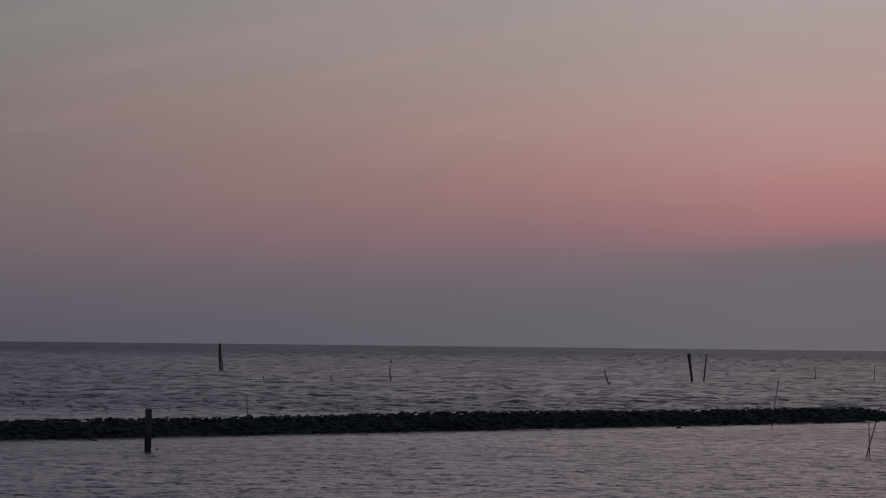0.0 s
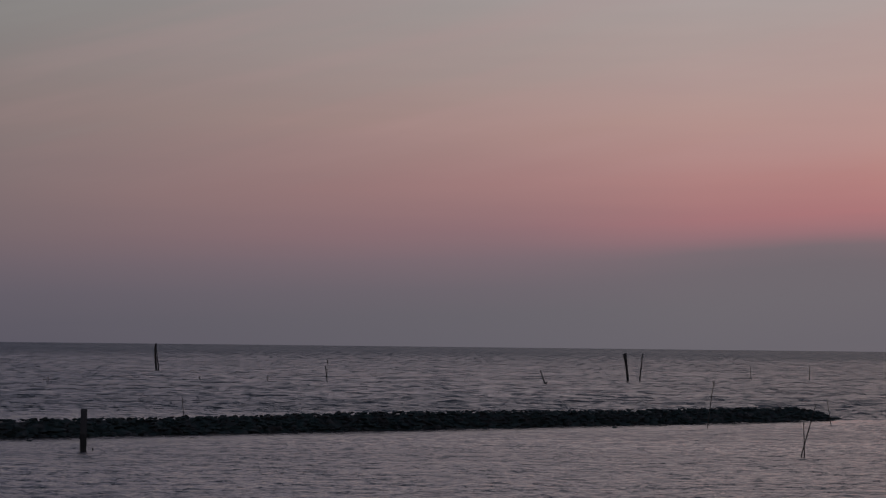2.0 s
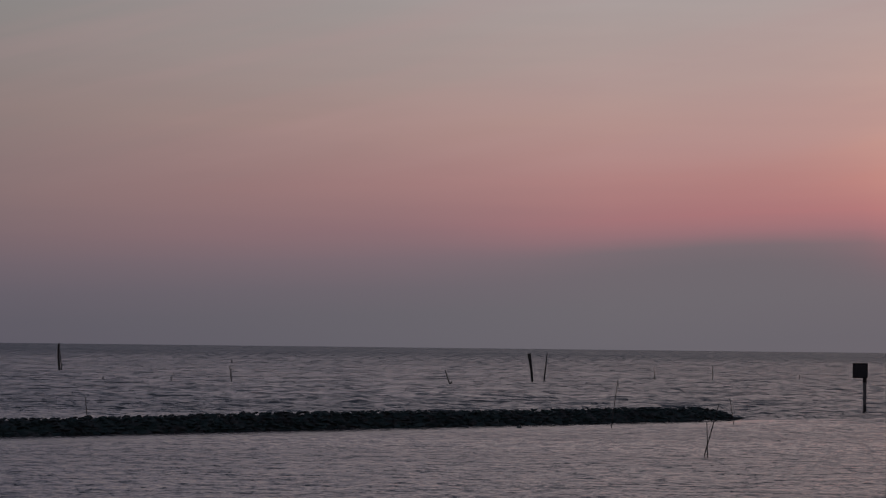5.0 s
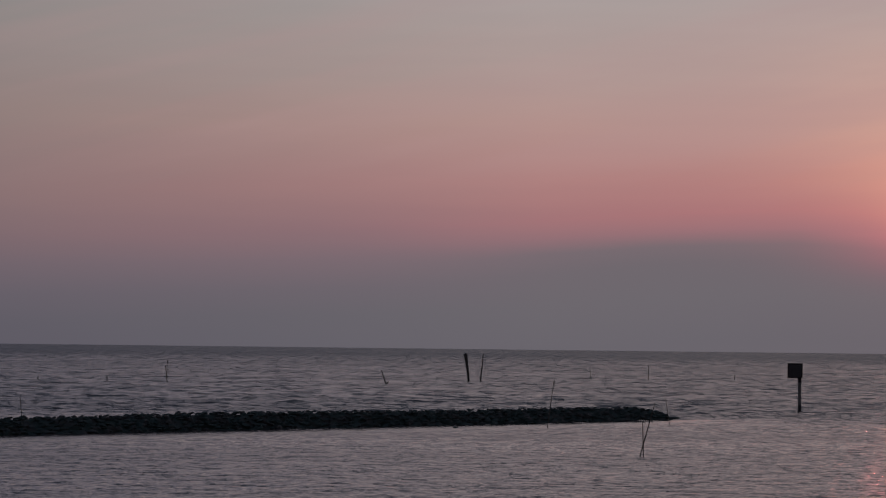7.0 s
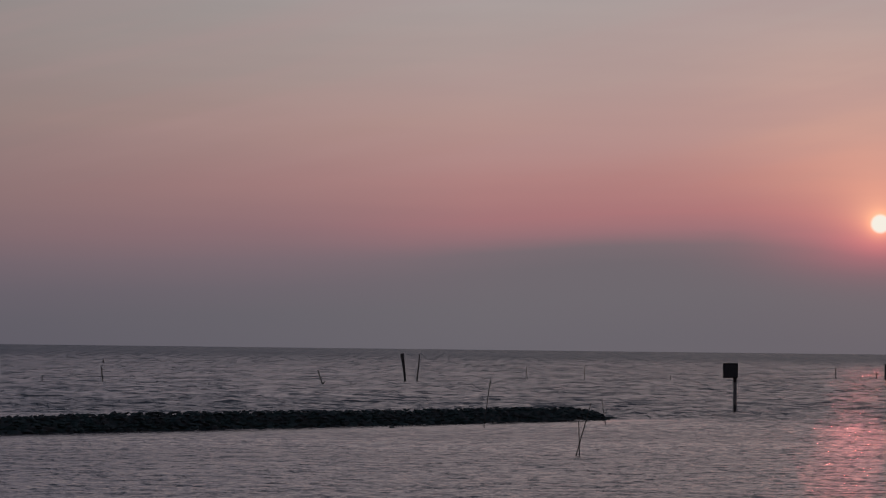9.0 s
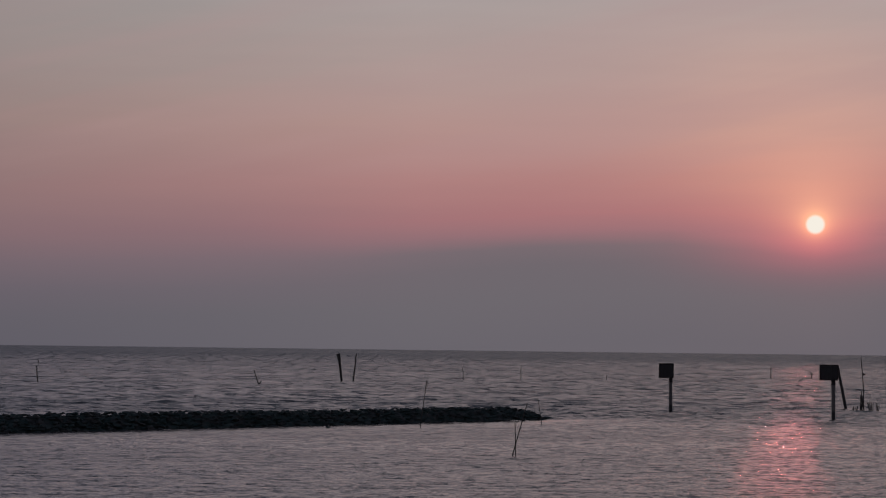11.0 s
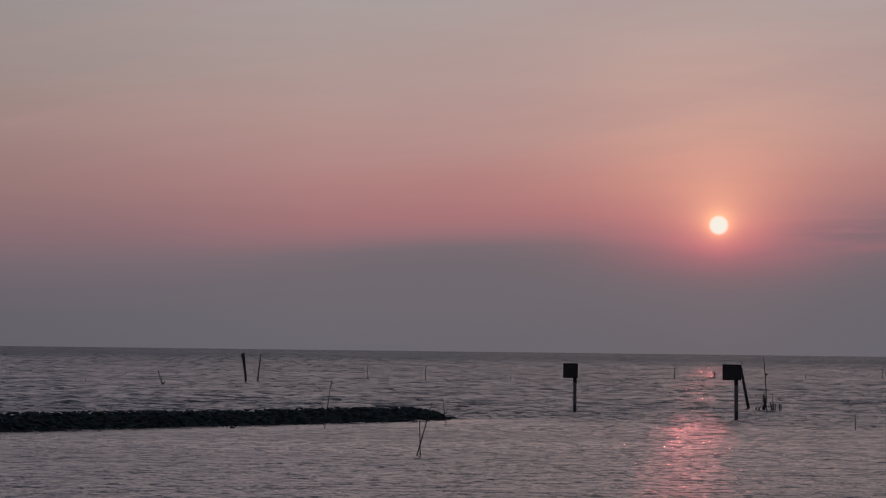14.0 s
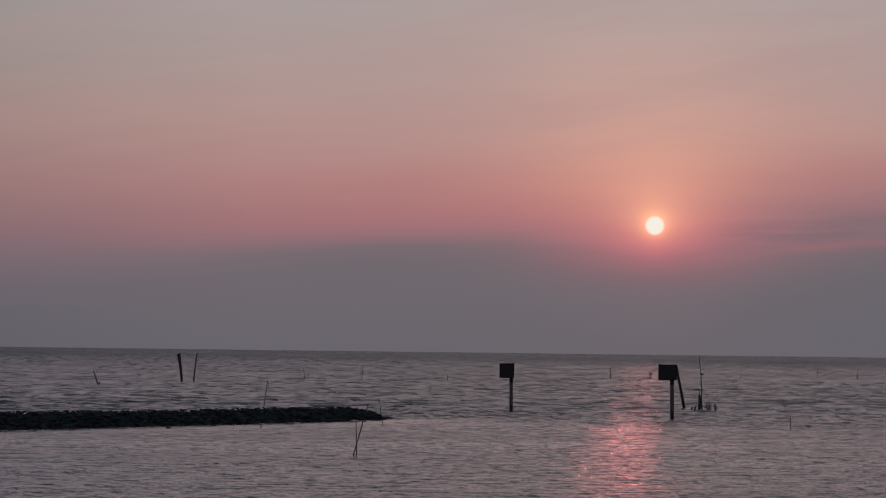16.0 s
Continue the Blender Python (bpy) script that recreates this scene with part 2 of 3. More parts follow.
WATER = water_material()
ROCK = rock_material()
PILE = wood_material("weathered_pile_timber", (0.12, 0.10, 0.088, 1), (0.022, 0.022, 0.020, 1), 0.45)
MARKER_POST = wood_material("pale_weathered_post", (0.27, 0.24, 0.225, 1), (0.045, 0.042, 0.040, 1), 0.42)
BAMBOO = wood_material("grey_bamboo", (0.12, 0.10, 0.082, 1), (0.03, 0.023, 0.020, 1), 0.25)
CONCRETE = wood_material("stained_concrete", (0.17, 0.16, 0.155, 1), (0.022, 0.023, 0.021, 1), 0.50)
CONCRETE_PALE = wood_material("sun_bleached_float", (0.42, 0.41, 0.40, 1), (0.2, 0.2, 0.2, 1), -9.0)
BOARD = wood_material("dark_painted_board", (0.075, 0.066, 0.066, 1), (0.03, 0.03, 0.03, 1), -9.0)
STEEL = wood_material("rusty_steel", (0.050, 0.036, 0.030, 1), (0.03, 0.03, 0.03, 1), -9.0)
CLOTH = wood_material("dark_rag", (0.045, 0.035, 0.036, 1), (0.03, 0.03, 0.03, 1), -9.0)

# ---------------------------------------------------------------- the sea, one sheet to the horizon
WAVES = (
    (0.20, 0.65, 56, 0.115, 0.75, 0.75, 0.50),
    (0.65, 2.0, 40, 0.075, 0.60, 0.40, 0.40),
    (2.0, 6.5, 20, 0.045, 0.50, 0.16, 0.30),
)


def sea():
    rng = np.random.default_rng(7)
    fine = np.arange(-16.6, 16.61, 0.052)
    coarse = np.arange(22.0, 338.1, 6.0)
    az = np.radians(np.concatenate([fine, coarse]))
    r, rows = 0.6, [0.6]
    while r < 3400:
        if r < 49:
            d = min(2.0, 0.3 + r * 0.1)
        elif r < 130:
            d = 0.10 if r < 85 else 0.13
        elif r < 1000:
            d = 0.14 * (r / 130) ** 1.5
        else:
            d = 3.0 * (r / 1000) ** 2.4
        r = min(r + d, 3400)
        rows.append(r)
    rad = np.array(rows)
    gap = np.gradient(rad)
    a, rr = np.meshgrid(az, rad)
    x, y = rr * np.sin(a), rr * np.cos(a)
    x0, y0 = x.copy(), y.copy()
    # shelter behind the stones, and the shallows past their end
    along = (x - BW_START.x) * BW_WAY.x + (y - BW_START.y) * BW_WAY.y
    side = (x - BW_START.x) * BW_BACK.x + (y - BW_START.y) * BW_BACK.y
    past = np.clip((along - BW_LENGTH) / 14.0, 0, 1)
    lee = np.clip((1.2 - side) / 2.0, 0, 1) * (1 - past)
    shallow = np.clip((124.0 - rr) / 16.0, 0, 1)
    lee = np.maximum(lee, 0.75 * shallow)
    close = np.exp(-np.clip(-side, 0, None) / 4.0) * (1 - past)
    view = np.where(np.abs(a) < np.radians(16.7), 1.0, 0.0) * np.clip((rr - 44.0) / 5.0, 0, 1)
    view *= 1 - np.clip((rr - 420.0) / 500.0, 0, 1)
    gusty = np.array([[0.0]])
    for wx, wy, ph in ((0.051, 0.020, 0.4), (-0.023, 0.034, 2.1), (0.017, -0.061, 4.0), (0.083, 0.047, 1.0)):
        gusty = gusty + 0.09 * np.sin(wx * x0 + wy * y0 + ph)
    cell = np.maximum(np.where(rad < 200, np.minimum(gap, 0.3), gap * 0.9)[:, None], rr * np.radians(0.052))
    z, px, py = np.zeros_like(x), np.zeros_like(x), np.zeros_like(x)
    # wavelengths, how many trains, their slope in all, their spread, and what is left of them in the lee and close under the stones
    for short, long, count, slope, spread, left, under in WAVES:
        share = (1 - lee * (1 - left)) * (1 - close * lee * (1 - under)) * view * (1 + gusty)
        for i in range(count):
            wave = short * (long / short) ** ((i + rng.random()) / count)
            head = rng.normal(0.22, spread)
            k = 2 * np.pi / wave
            kx, ky = k * np.sin(head), -k * np.cos(head)
            amp = slope * math.sqrt(2.0 / count) / k
            keep = np.clip((wave / cell - 1.7) / 1.5, 0, 1) * amp * share
            ph = kx * x0 + ky * y0 + rng.random() * 6.283
            s, c = np.sin(ph), np.cos(ph)
            z += keep * s
            px += keep * c * kx / k
            py += keep * c * ky / k
    x += 0.95 * px
    y += 0.95 * py
    z -= 0.02
    nr, na = x.shape
    verts = np.stack([x.ravel(), y.ravel(), z.ravel()], 1)
    verts = np.vstack([verts, [[0, 0, -0.02]]])
    i, j = np.meshgrid(np.arange(nr - 1), np.arange(na), indexing="ij")
    jn = (j + 1) % na
    quads = np.stack([i * na + j, i * na + jn, (i + 1) * na + jn, (i + 1) * na + j], -1).reshape(-1, 4)
    jj = np.arange(na)
    tris = np.stack([np.full(na, nr * na), (jj + 1) % na, jj], 1)
    me = bpy.data.meshes.new("water")
    loops = np.concatenate([quads.ravel(), tris.ravel()])
    me.vertices.add(len(verts))
    me.vertices.foreach_set("co", verts.ravel())
    me.loops.add(len(loops))
    me.loops.foreach_set("vertex_index", loops.astype(np.int32))
    nq, nt = len(quads), len(tris)
    me.polygons.add(nq + nt)
    me.polygons.foreach_set("loop_start", np.concatenate([np.arange(nq) * 4, nq * 4 + np.arange(nt) * 3]).astype(np.int32))
    me.polygons.foreach_set("use_smooth", np.ones(nq + nt, dtype=bool))
    me.update(calc_edges=True)
    me.materials.append(WATER)
    return tagged(new("water", me), "choppy grey silty sea reaching the horizon", "sea", kind="structure")


sea()


# ---------------------------------------------------------------- helpers for things
def part(name, bm, mat, parent=None, label=""):
    me = bpy.data.meshes.new(name)
    bm.to_mesh(me)
    bm.free()
    me.materials.append(mat)
    ob = new(name, me)
    if parent:
        ob.parent = parent
    if label:
        ob["label"] = label
    return ob


def tube(points, radii, sides=9, rough=0.0, seed=0, cap_lift=0.0, smooth=True):
    """A closed tube through the points, with uneven sides."""
    rng = random.Random(seed)
    bm = bmesh.new()
    rings = []
    pts = [Vector(p) for p in points]
    lump = [1 + rng.uniform(-rough, rough) for _ in range(sides)]
    for i, (p, r) in enumerate(zip(pts, radii)):
        d = (pts[min(i + 1, len(pts) - 1)] - pts[max(i - 1, 0)]).normalized()
        u = d.cross(Vector((0, 1, 0.01))).normalized()
        v = d.cross(u)
        ring = []
        for k in range(sides):
            a = 2 * math.pi * k / sides
            q = r * lump[k] * (1 + rng.uniform(-rough, rough) * 0.5)
            ring.append(bm.verts.new(p + u * math.cos(a) * q + v * math.sin(a) * q))
        rings.append(ring)
    for a, b in zip(rings, rings[1:]):
        for k in range(sides):
            f = bm.faces.new((a[k], a[(k + 1) % sides], b[(k + 1) % sides], b[k]))
            f.smooth = smooth
    bm.faces.new(rings[0][::-1])
    if cap_lift:
        for v in rings[-1]:
            v.co.z += rng.uniform(-cap_lift, cap_lift)
        peak = bm.verts.new(sum((v.co for v in rings[-1]), Vector()) / sides - Vector((0, 0, cap_lift * 0.6)))
        for k in range(sides):
            bm.faces.new((rings[-1][k], rings[-1][(k + 1) % sides], peak))
    else:
        bm.faces.new(rings[-1])
    bmesh.ops.recalc_face_normals(bm, faces=bm.faces)
    return bm


def box(bm, size, at=(0, 0, 0), turn=None, bevel=0.0):
    made = bmesh.ops.create_cube(bm, size=1.0, matrix=Matrix.Translation(at) @ (turn or Matrix()) @ Matrix.Diagonal((*size, 1)))
    if bevel:
        edges = {e for v in made["verts"] for e in v.link_edges}
        bmesh.ops.bevel(bm, geom=list(edges), offset=bevel, segments=2, affect="EDGES")
    return bm


def pole(name, base, top, r0, r1, label, category, seed, group="", rough=0.09, bend=0.0, ragged=0.05, depth=0.9, mat=None, sides=10):
    """A timber pole driven into the sea bed: base (x, y), top (x, y, z)."""
    b, t = Vector((base[0], base[1], 0)), Vector(top)
    lean = (t - b) / t.z
    rng = random.Random(seed)
    pts, radii = [], []
    steps = 11
    for i in range(steps + 1):
        z = -depth + (t.z + depth) * i / steps
        f = max(0.0, z / t.z)
        p = lean * z + Vector((bend * math.sin(math.pi * f), 0, 0))
        p += Vector((rng.uniform(-1, 1), rng.uniform(-1, 1), 0)) * r0 * rough
        pts.append(p)
        radii.append((r0 + (r1 - r0) * f) * (1 + rng.uniform(-rough, rough) * 0.6))
    ob = part(name, tube(pts, radii, sides, rough, seed, ragged), mat or PILE)
    ob.location = b
    return tagged(ob, label, category, group)


def cane(name, base, top, r, label, category, seed, group="", bend=0.0, depth=0.6, taper=0.6):
    """A bamboo cane with swollen joints."""
    b, t = Vector((base[0], base[1], 0)), Vector(top)
    lean = (t - b) / t.z
    rng = random.Random(seed)
    pts, radii = [], []
    z, first = -depth, True
    while z < t.z:
        f = max(0.0, z / t.z)
        rr = r * (1 - (1 - taper) * f)
        for dz, k in ((0.0, 1.0), (0.01, 1.28), (0.03, 1.28), (0.04, 1.0)):
            pts.append(lean * (z + dz) + Vector((bend * math.sin(math.pi * min(1, f)), 0, 0)))
            radii.append(rr * k)
        z += rng.uniform(0.22, 0.34)
    pts.append(lean * t.z)
    radii.append(r * taper)
    ob = part(name, tube(pts, radii, 7, 0.03, seed, 0.0), BAMBOO)
    ob.location = b
    return tagged(ob, label, category, group)


def twig(name, parent, points, r, mat=None, label=""):
    """A thin part on a thing, in the thing's own space."""
    n = len(points)
    return part(name, tube(points, [r * (1 - 0.5 * i / max(1, n - 1)) for i in range(n)], 6, 0.1, n), mat or BAMBOO, parent, label)


# ---------------------------------------------------------------- piles and canes
def square_pile():
    ob = new("mooring_post")
    ob.location = (-16.42, 74.51, 0)
    bm = bmesh.new()
    box(bm, (0.195, 0.195, 2.21), (0, 0, 0.135), Matrix.Rotation(radians(14), 4, "Z"), 0.022)
    rng = random.Random(4)
    bmesh.ops.subdivide_edges(bm, edges=[e for e in bm.edges if e.calc_length() > 1.0], cuts=9)
    for v in bm.verts:
        v.co += Vector((rng.uniform(-1, 1), rng.uniform(-1, 1), 0)) * 0.006
        v.co.x += v.co.z * 0.012
        if v.co.z > 1.2:
            v.co.z += rng.uniform(-0.02, 0.008)
    part("shaft", bm, CONCRETE, ob)
    cap = bmesh.new()
    box(cap, (0.204, 0.204, 0.075), (0.015, 0, 1.205), Matrix.Rotation(radians(14), 4, "Z"), 0.018)
    part("cap", cap, CONCRETE, ob, "chipped square cap")
    tagged(ob, "square weathered concrete mooring post with a dark tide band", "post")


square_pile()

tall = pole("wooden_pole", (-54.55, 285.64), (-54.67, 285.60, 2.97), 0.135, 0.125, "tall dark wooden pole with a split worn top", "pole", 11, rough=0.12, bend=-0.06, ragged=0.16)
stout = pole("wooden_pole", (-0.42, 237.56), (-0.70, 237.56, 2.62), 0.118, 0.120, "thick dark wooden pole leaning slightly, beside a thinner one", "pole", 12, "pair of leaning poles", rough=0.08, ragged=0.07)
thin = pole("wooden_pole", (0.69, 238.50), (0.91, 238.50, 2.52), 0.085, 0.05, "thin knotty wooden pole leaning towards open sea", "pole", 13, "pair of leaning poles", rough=0.2, ragged=0.05)
twig("branch_stub", thin, [(0.14, 0, 1.75), (0.19, 0, 1.95), (0.17, -0.02, 2.2)], 0.06, PILE)
twig("branch_stub", thin, [(0.2, 0, 2.3), (0.27, 0, 2.55), (0.29, 0, 2.72)], 0.035, PILE)
twig("split_strip", tall, [(0.30, 0.0, -0.8), (0.24, 0.0, 0.3), (0.12, 0.0, 1.2), (0.02, 0.0, 2.2)], 0.10, PILE, "strip of wood split off the pole")
twig("split_strip", stout, [(-0.40, -0.05, 2.60), (-0.24, -0.06, 1.8), (-0.06, -0.08, 0.5), (0.0, -0.10, -0.8)], 0.135, PILE, "strip of wood split off the pole")
pole("leaning_pole", (29.43, 147.19), (28.93, 147.29, 2.55), 0.095, 0.085, "dark wooden pole leaning over in open water", "pole", 14, rough=0.05, ragged=0.02)

cane("bamboo_cane", (3.11, 104.64), (3.35, 104.63, 1.91), 0.021, "long thin leaning bamboo cane in front of the stones", "cane", 21, taper=0.7)
hooked = scene.objects["bamboo_cane"]
twig("side_twig", hooked, [(0.235, 0, 1.80), (0.25, 0, 1.98), (0.275, 0, 1.72), (0.285, 0, 1.62)], 0.016)
cane("bamboo_cane", (5.18, 77.84), (5.62, 77.81, 1.62), 0.019, "leaning bamboo cane crossing another one", "cane", 22, "crossed canes", taper=0.6)
cane("bamboo_cane", (5.27, 77.71), (5.24, 77.72, 1.06), 0.018, "short upright bamboo cane crossed by a leaning one", "cane", 23, "crossed canes", taper=0.7)
tip_cane = cane("bamboo_cane", (8.64, 110.72), (8.47, 110.74, 1.10), 0.017, "thin leaning bamboo cane at the end of the stones", "cane", 24, taper=0.7)
twig("side_twig", tip_cane, [(-0.17, 0, 1.08), (-0.24, 0, 1.12), (-0.31, 0, 1.12)], 0.012)
far_hook = cane("bamboo_cane", (-18.65, 103.96), (-18.74, 103.95, 0.95), 0.017, "thin bamboo cane with a hooked top behind the stones", "cane", 25, taper=0.8)
twig("hooked_top", far_hook, [(-0.08, 0, 0.93), (-0.12, 0, 0.98), (-0.18, 0, 0.975)], 0.012)

rag_stake = cane("marker_cane", (-26.42, 216.86), (-26.58, 216.84, 1.33), 0.048, "leaning bamboo marker cane with a dark rag on top", "cane", 26, taper=0.8)
twig("wand", rag_stake, [(-0.02, 0.03, -0.4), (0.0, 0.03, 0.9), (0.02, 0.03, 1.9)], 0.022)
rag = bmesh.new()
bmesh.ops.create_icosphere(rag, subdivisions=2, radius=1.0)
for v in rag.verts:
    v.co = Vector((v.co.x * 0.045 * (1.2 - 0.4 * v.co.z), v.co.y * 0.04, v.co.z * 0.17)) * (1 + 0.2 * noise.noise(v.co * 3)) + Vector((0.015, 0.03, 1.72))
part("rag", rag, CLOTH, rag_stake, "dark bundled rag")
twig("cross_twig", rag_stake, [(-0.16, 0, 1.0), (0.1, 0, 1.02), (0.3, 0, 0.98)], 0.02)

bent = pole("driftwood_stake", (-7.49, 215.87), (-7.89, 215.85, 1.17), 0.055, 0.04, "short driftwood stake leaning over with a broken stub", "stake", 27, rough=0.12, ragged=0.04)
twig("broken_stub", bent, [(0.02, 0, -0.3), (0.1, 0, 0.05), (0.2, 0, 0.24)], 0.085, PILE)

for seed, (bx, by, tx, tz, r, tee) in enumerate((
        (-45.38, 193.00, -45.38, 0.37, 0.04, 0.0), (-31.00, 212.67, -31.01, 0.41, 0.042, 0.1), (-14.64, 225.47, -14.63, 0.33, 0.025, 0.0),
        (-15.13, 226.88, -15.15, 0.21, 0.028, 0.0), (12.19, 260.91, 12.07, 1.37, 0.042, 0.0), (18.38, 264.19, 18.36, 1.54, 0.045, 0.0),
        (28.82, 277.92, 28.82, 0.48, 0.06, 0.0), (58.46, 314.22, 58.46, 0.70, 0.065, 0.24), (72.93, 327.02, 72.93, 0.45, 0.07, 0.0),
        (85.20, 334.74, 85.19, 1.13, 0.055, 0.0), (92.47, 340.99, 92.62, 1.13, 0.058, 0.0), (26.60, 109.18, 26.59, 0.61, 0.02, 0.0),
        (51.88, 305.67, 51.86, 1.38, 0.055, 0.0))):
    tall_one = tz > 1.0
    ob = cane("net_stake", (bx, by), (tx, by, tz), r, "tall thin bamboo net stake in open water" if tall_one else "short stub of a bamboo net stake in open water",
              "stake", 40 + seed, "net stakes", taper=0.75)
    if tee:
        twig("crosspiece", ob, [(-tee, 0, tz - 0.05), (0, 0, tz - 0.04), (tee, 0, tz - 0.06)], 0.035)


def net_float(x, y, size):
    """A dark float with a pale end, lying against a short stub."""
    ob = new("net_float")
    ob.location = (x, y, 0)
    bm = tube([(0, 0, -0.4), (0.01, 0, 0.1), (0.0, 0, 0.34)], [size * 0.35, size * 0.33, size * 0.28], 8, 0.06, 3, 0.01)
    part("stub", bm, PILE, ob)
    bm = bmesh.new()
    bmesh.ops.create_uvsphere(bm, u_segments=14, v_segments=9, radius=size, matrix=Matrix.Translation((-0.02, -0.04, 0.10)) @ Matrix.Diagonal((0.8, 0.8, 1.3, 1)))
    part("float", bm, CLOTH, ob, "dark egg-shaped float")
    bm = bmesh.new()
    bmesh.ops.create_uvsphere(bm, u_segments=12, v_segments=8, radius=size * 0.62, matrix=Matrix.Translation((size * 1.1, -0.05, 0.05)))
    part("float", bm, CONCRETE_PALE, ob, "pale grey float")
    return tagged(ob, "dark net float with a pale one tied to a stub", "float")


net_float(-37.9, 218.7, 0.08)
cane("net_stake", (-16.36, 75.6), (-16.36, 75.6, 0.035), 0.022, "short stub of a bamboo net stake in open water", "stake", 60, "net stakes", taper=0.9)


# ---------------------------------------------------------------- marker boards on posts
def marker_board(base, rel_left, rel_right, z0, z1, radius, lean, shift, label, seed):
    ob = new("marker_board")
    ob.location = (*base, 0)
    ob.rotation_euler = (0, 0, -math.atan2(base[0], base[1]))
    height = z1 - 0.08
    pts = [(shift + lean * z, 0, z) for z in (-1.0, -0.3, 0.0, 0.25, 0.55, 0.9, 1.3, 1.7, height)]
    part("post", tube(pts, [radius * k for k in (1.08, 1.06, 1.05, 1.0, 1.03, 0.98, 1.0, 0.97, 0.96)], 12, 0.06, seed, 0.01), MARKER_POST, ob, "pale weathered post with a dark tide band")
    wide, high = rel_right - rel_left, z1 - z0
    cx, cz = (rel_left + rel_right) / 2, (z0 + z1) / 2
    bm = bmesh.new()
    box(bm, (wide, 0.028, high), (cx, -radius - 0.066, cz), bevel=0.006)
    panel = part("panel", bm, BOARD, ob, "dark weathered flat board")
    for k, zz in enumerate((z0 + 0.12, z1 - 0.12)):
        bm = bmesh.new()
        box(bm, (wide - 0.06, 0.045, 0.07), (cx, -radius - 0.027, zz), bevel=0.005)
        part("batten", bm, PILE, panel)
    for x, y, sx, sz in ((rel_left + 0.018, 0, 0.036, high), (rel_right - 0.018, 0, 0.036, high), (cx, z0 + 0.018, wide, 0.036), (cx, z1 - 0.018, wide, 0.036)):
        bm = bmesh.new()
        box(bm, (sx + 0.012, 0.02, sz + 0.012), (x, -radius - 0.092, y or cz), bevel=0.004)
        part("edge_trim", bm, STEEL, panel)
    for zz in (z0 - 0.06, z0 - 0.18):
        bm = bmesh.new()
        bmesh.ops.create_cone(bm, cap_ends=True, segments=14, radius1=radius * 1.16, radius2=radius * 1.16, depth=0.11, matrix=Matrix.Translation((shift + lean * zz, 0, zz)))
        part("collar", bm, STEEL, ob, "rusty steel collar")
    return tagged(ob, label, "marker", "marker boards")


marker_board((17.45, 134.94), -0.612, 0.178, 1.815, 2.604, 0.092, -0.004, 0.03, "square dark marker board on a single weathered post in the sea", 61)
marker_board((23.93, 122.92), -0.653, 0.247, 1.928, 2.699, 0.095, -0.010, 0.04, "wide dark marker board on a single weathered post in the sea", 62)

# ---------------------------------------------------------------- fish trap stakes
trap = cane("trap_pole", (29.63, 143.05), (29.46, 143.09, 3.05), 0.038, "tall thin bamboo pole with a small float, among trap stakes", "pole", 71, "fish trap stakes", bend=0.05, taper=0.5)
knob = bmesh.new()
bmesh.ops.create_uvsphere(knob, u_segments=12, v_segments=8, radius=0.075, matrix=Matrix.Translation((-0.02, -0.02, 2.06)) @ Matrix.Diagonal((1.2, 1, 0.8, 1)))
part("float", knob, CLOTH, trap, "small dark float")
twig("tie_line", trap, [(-0.09, -0.02, 2.05), (-0.02, -0.03, 2.0), (0.08, -0.02, 2.08)], 0.018, CLOTH)
rng = random.Random(5)
for k, (dx, tilt, tz, r) in enumerate((
        (-0.20, 0.03, 1.10, 0.034), (-0.14, 0.12, 0.80, 0.040), (-0.06, 0.03, 0.62, 0.045), (0.03, -0.05, 1.32, 0.036), (0.09, -0.12, 1.00, 0.044),
        (0.15, -0.18, 0.74, 0.040), (0.21, -0.10, 0.58, 0.040), (-0.66, 0.0, 0.32, 0.036), (-0.56, 0.02, 0.36, 0.042), (-0.46, -0.03, 0.30, 0.036),
        (-0.33, 0.05, 0.42, 0.038), (0.31, -0.06, 0.60, 0.032), (0.39, 0.0, 1.05, 0.018), (0.42, -0.03, 0.46, 0.030), (0.52, -0.02, 0.60, 0.032),
        (0.61, 0.02, 0.48, 0.030), (0.70, -0.02, 0.58, 0.032), (0.79, 0.03, 0.42, 0.030), (0.90, 0.03, 0.38, 0.030))):
    bx, by = 29.66 + dx * 0.88, 143.15 + rng.uniform(-0.7, 0.7)
    tall_one = tz > 0.6
    cane("trap_stake", (bx, by), (bx + tilt, by, tz * (0.55 if dx < -0.3 else 0.82)), r * 0.8, "bamboo trap stake bundled round a tall pole" if tall_one else "short blunt bamboo trap stake in a row",
         "stake", 80 + k, "fish trap stakes", taper=0.85)


# ---------------------------------------------------------------- the stone breakwater
def stone_mesh(seed):
    rng = random.Random(seed)
    bm = bmesh.new()
    flat = rng.uniform(0.6, 0.85)
    for _ in range(15):
        v = Vector((rng.gauss(0, 1), rng.gauss(0, 1), rng.gauss(0, 1))).normalized() * rng.uniform(0.82, 1.05)
        bm.verts.new((v.x * rng.uniform(1.0, 1.15), v.y, v.z * flat))
    made = bmesh.ops.convex_hull(bm, input=bm.verts)
    bmesh.ops.delete(bm, geom=[g for g in made["geom_interior"] if isinstance(g, bmesh.types.BMVert)], context="VERTS")
    bmesh.ops.recalc_face_normals(bm, faces=bm.faces)
    me = bpy.data.meshes.new("rock")
    bm.to_mesh(me)
    bm.free()
    me.materials.append(ROCK)
    return me


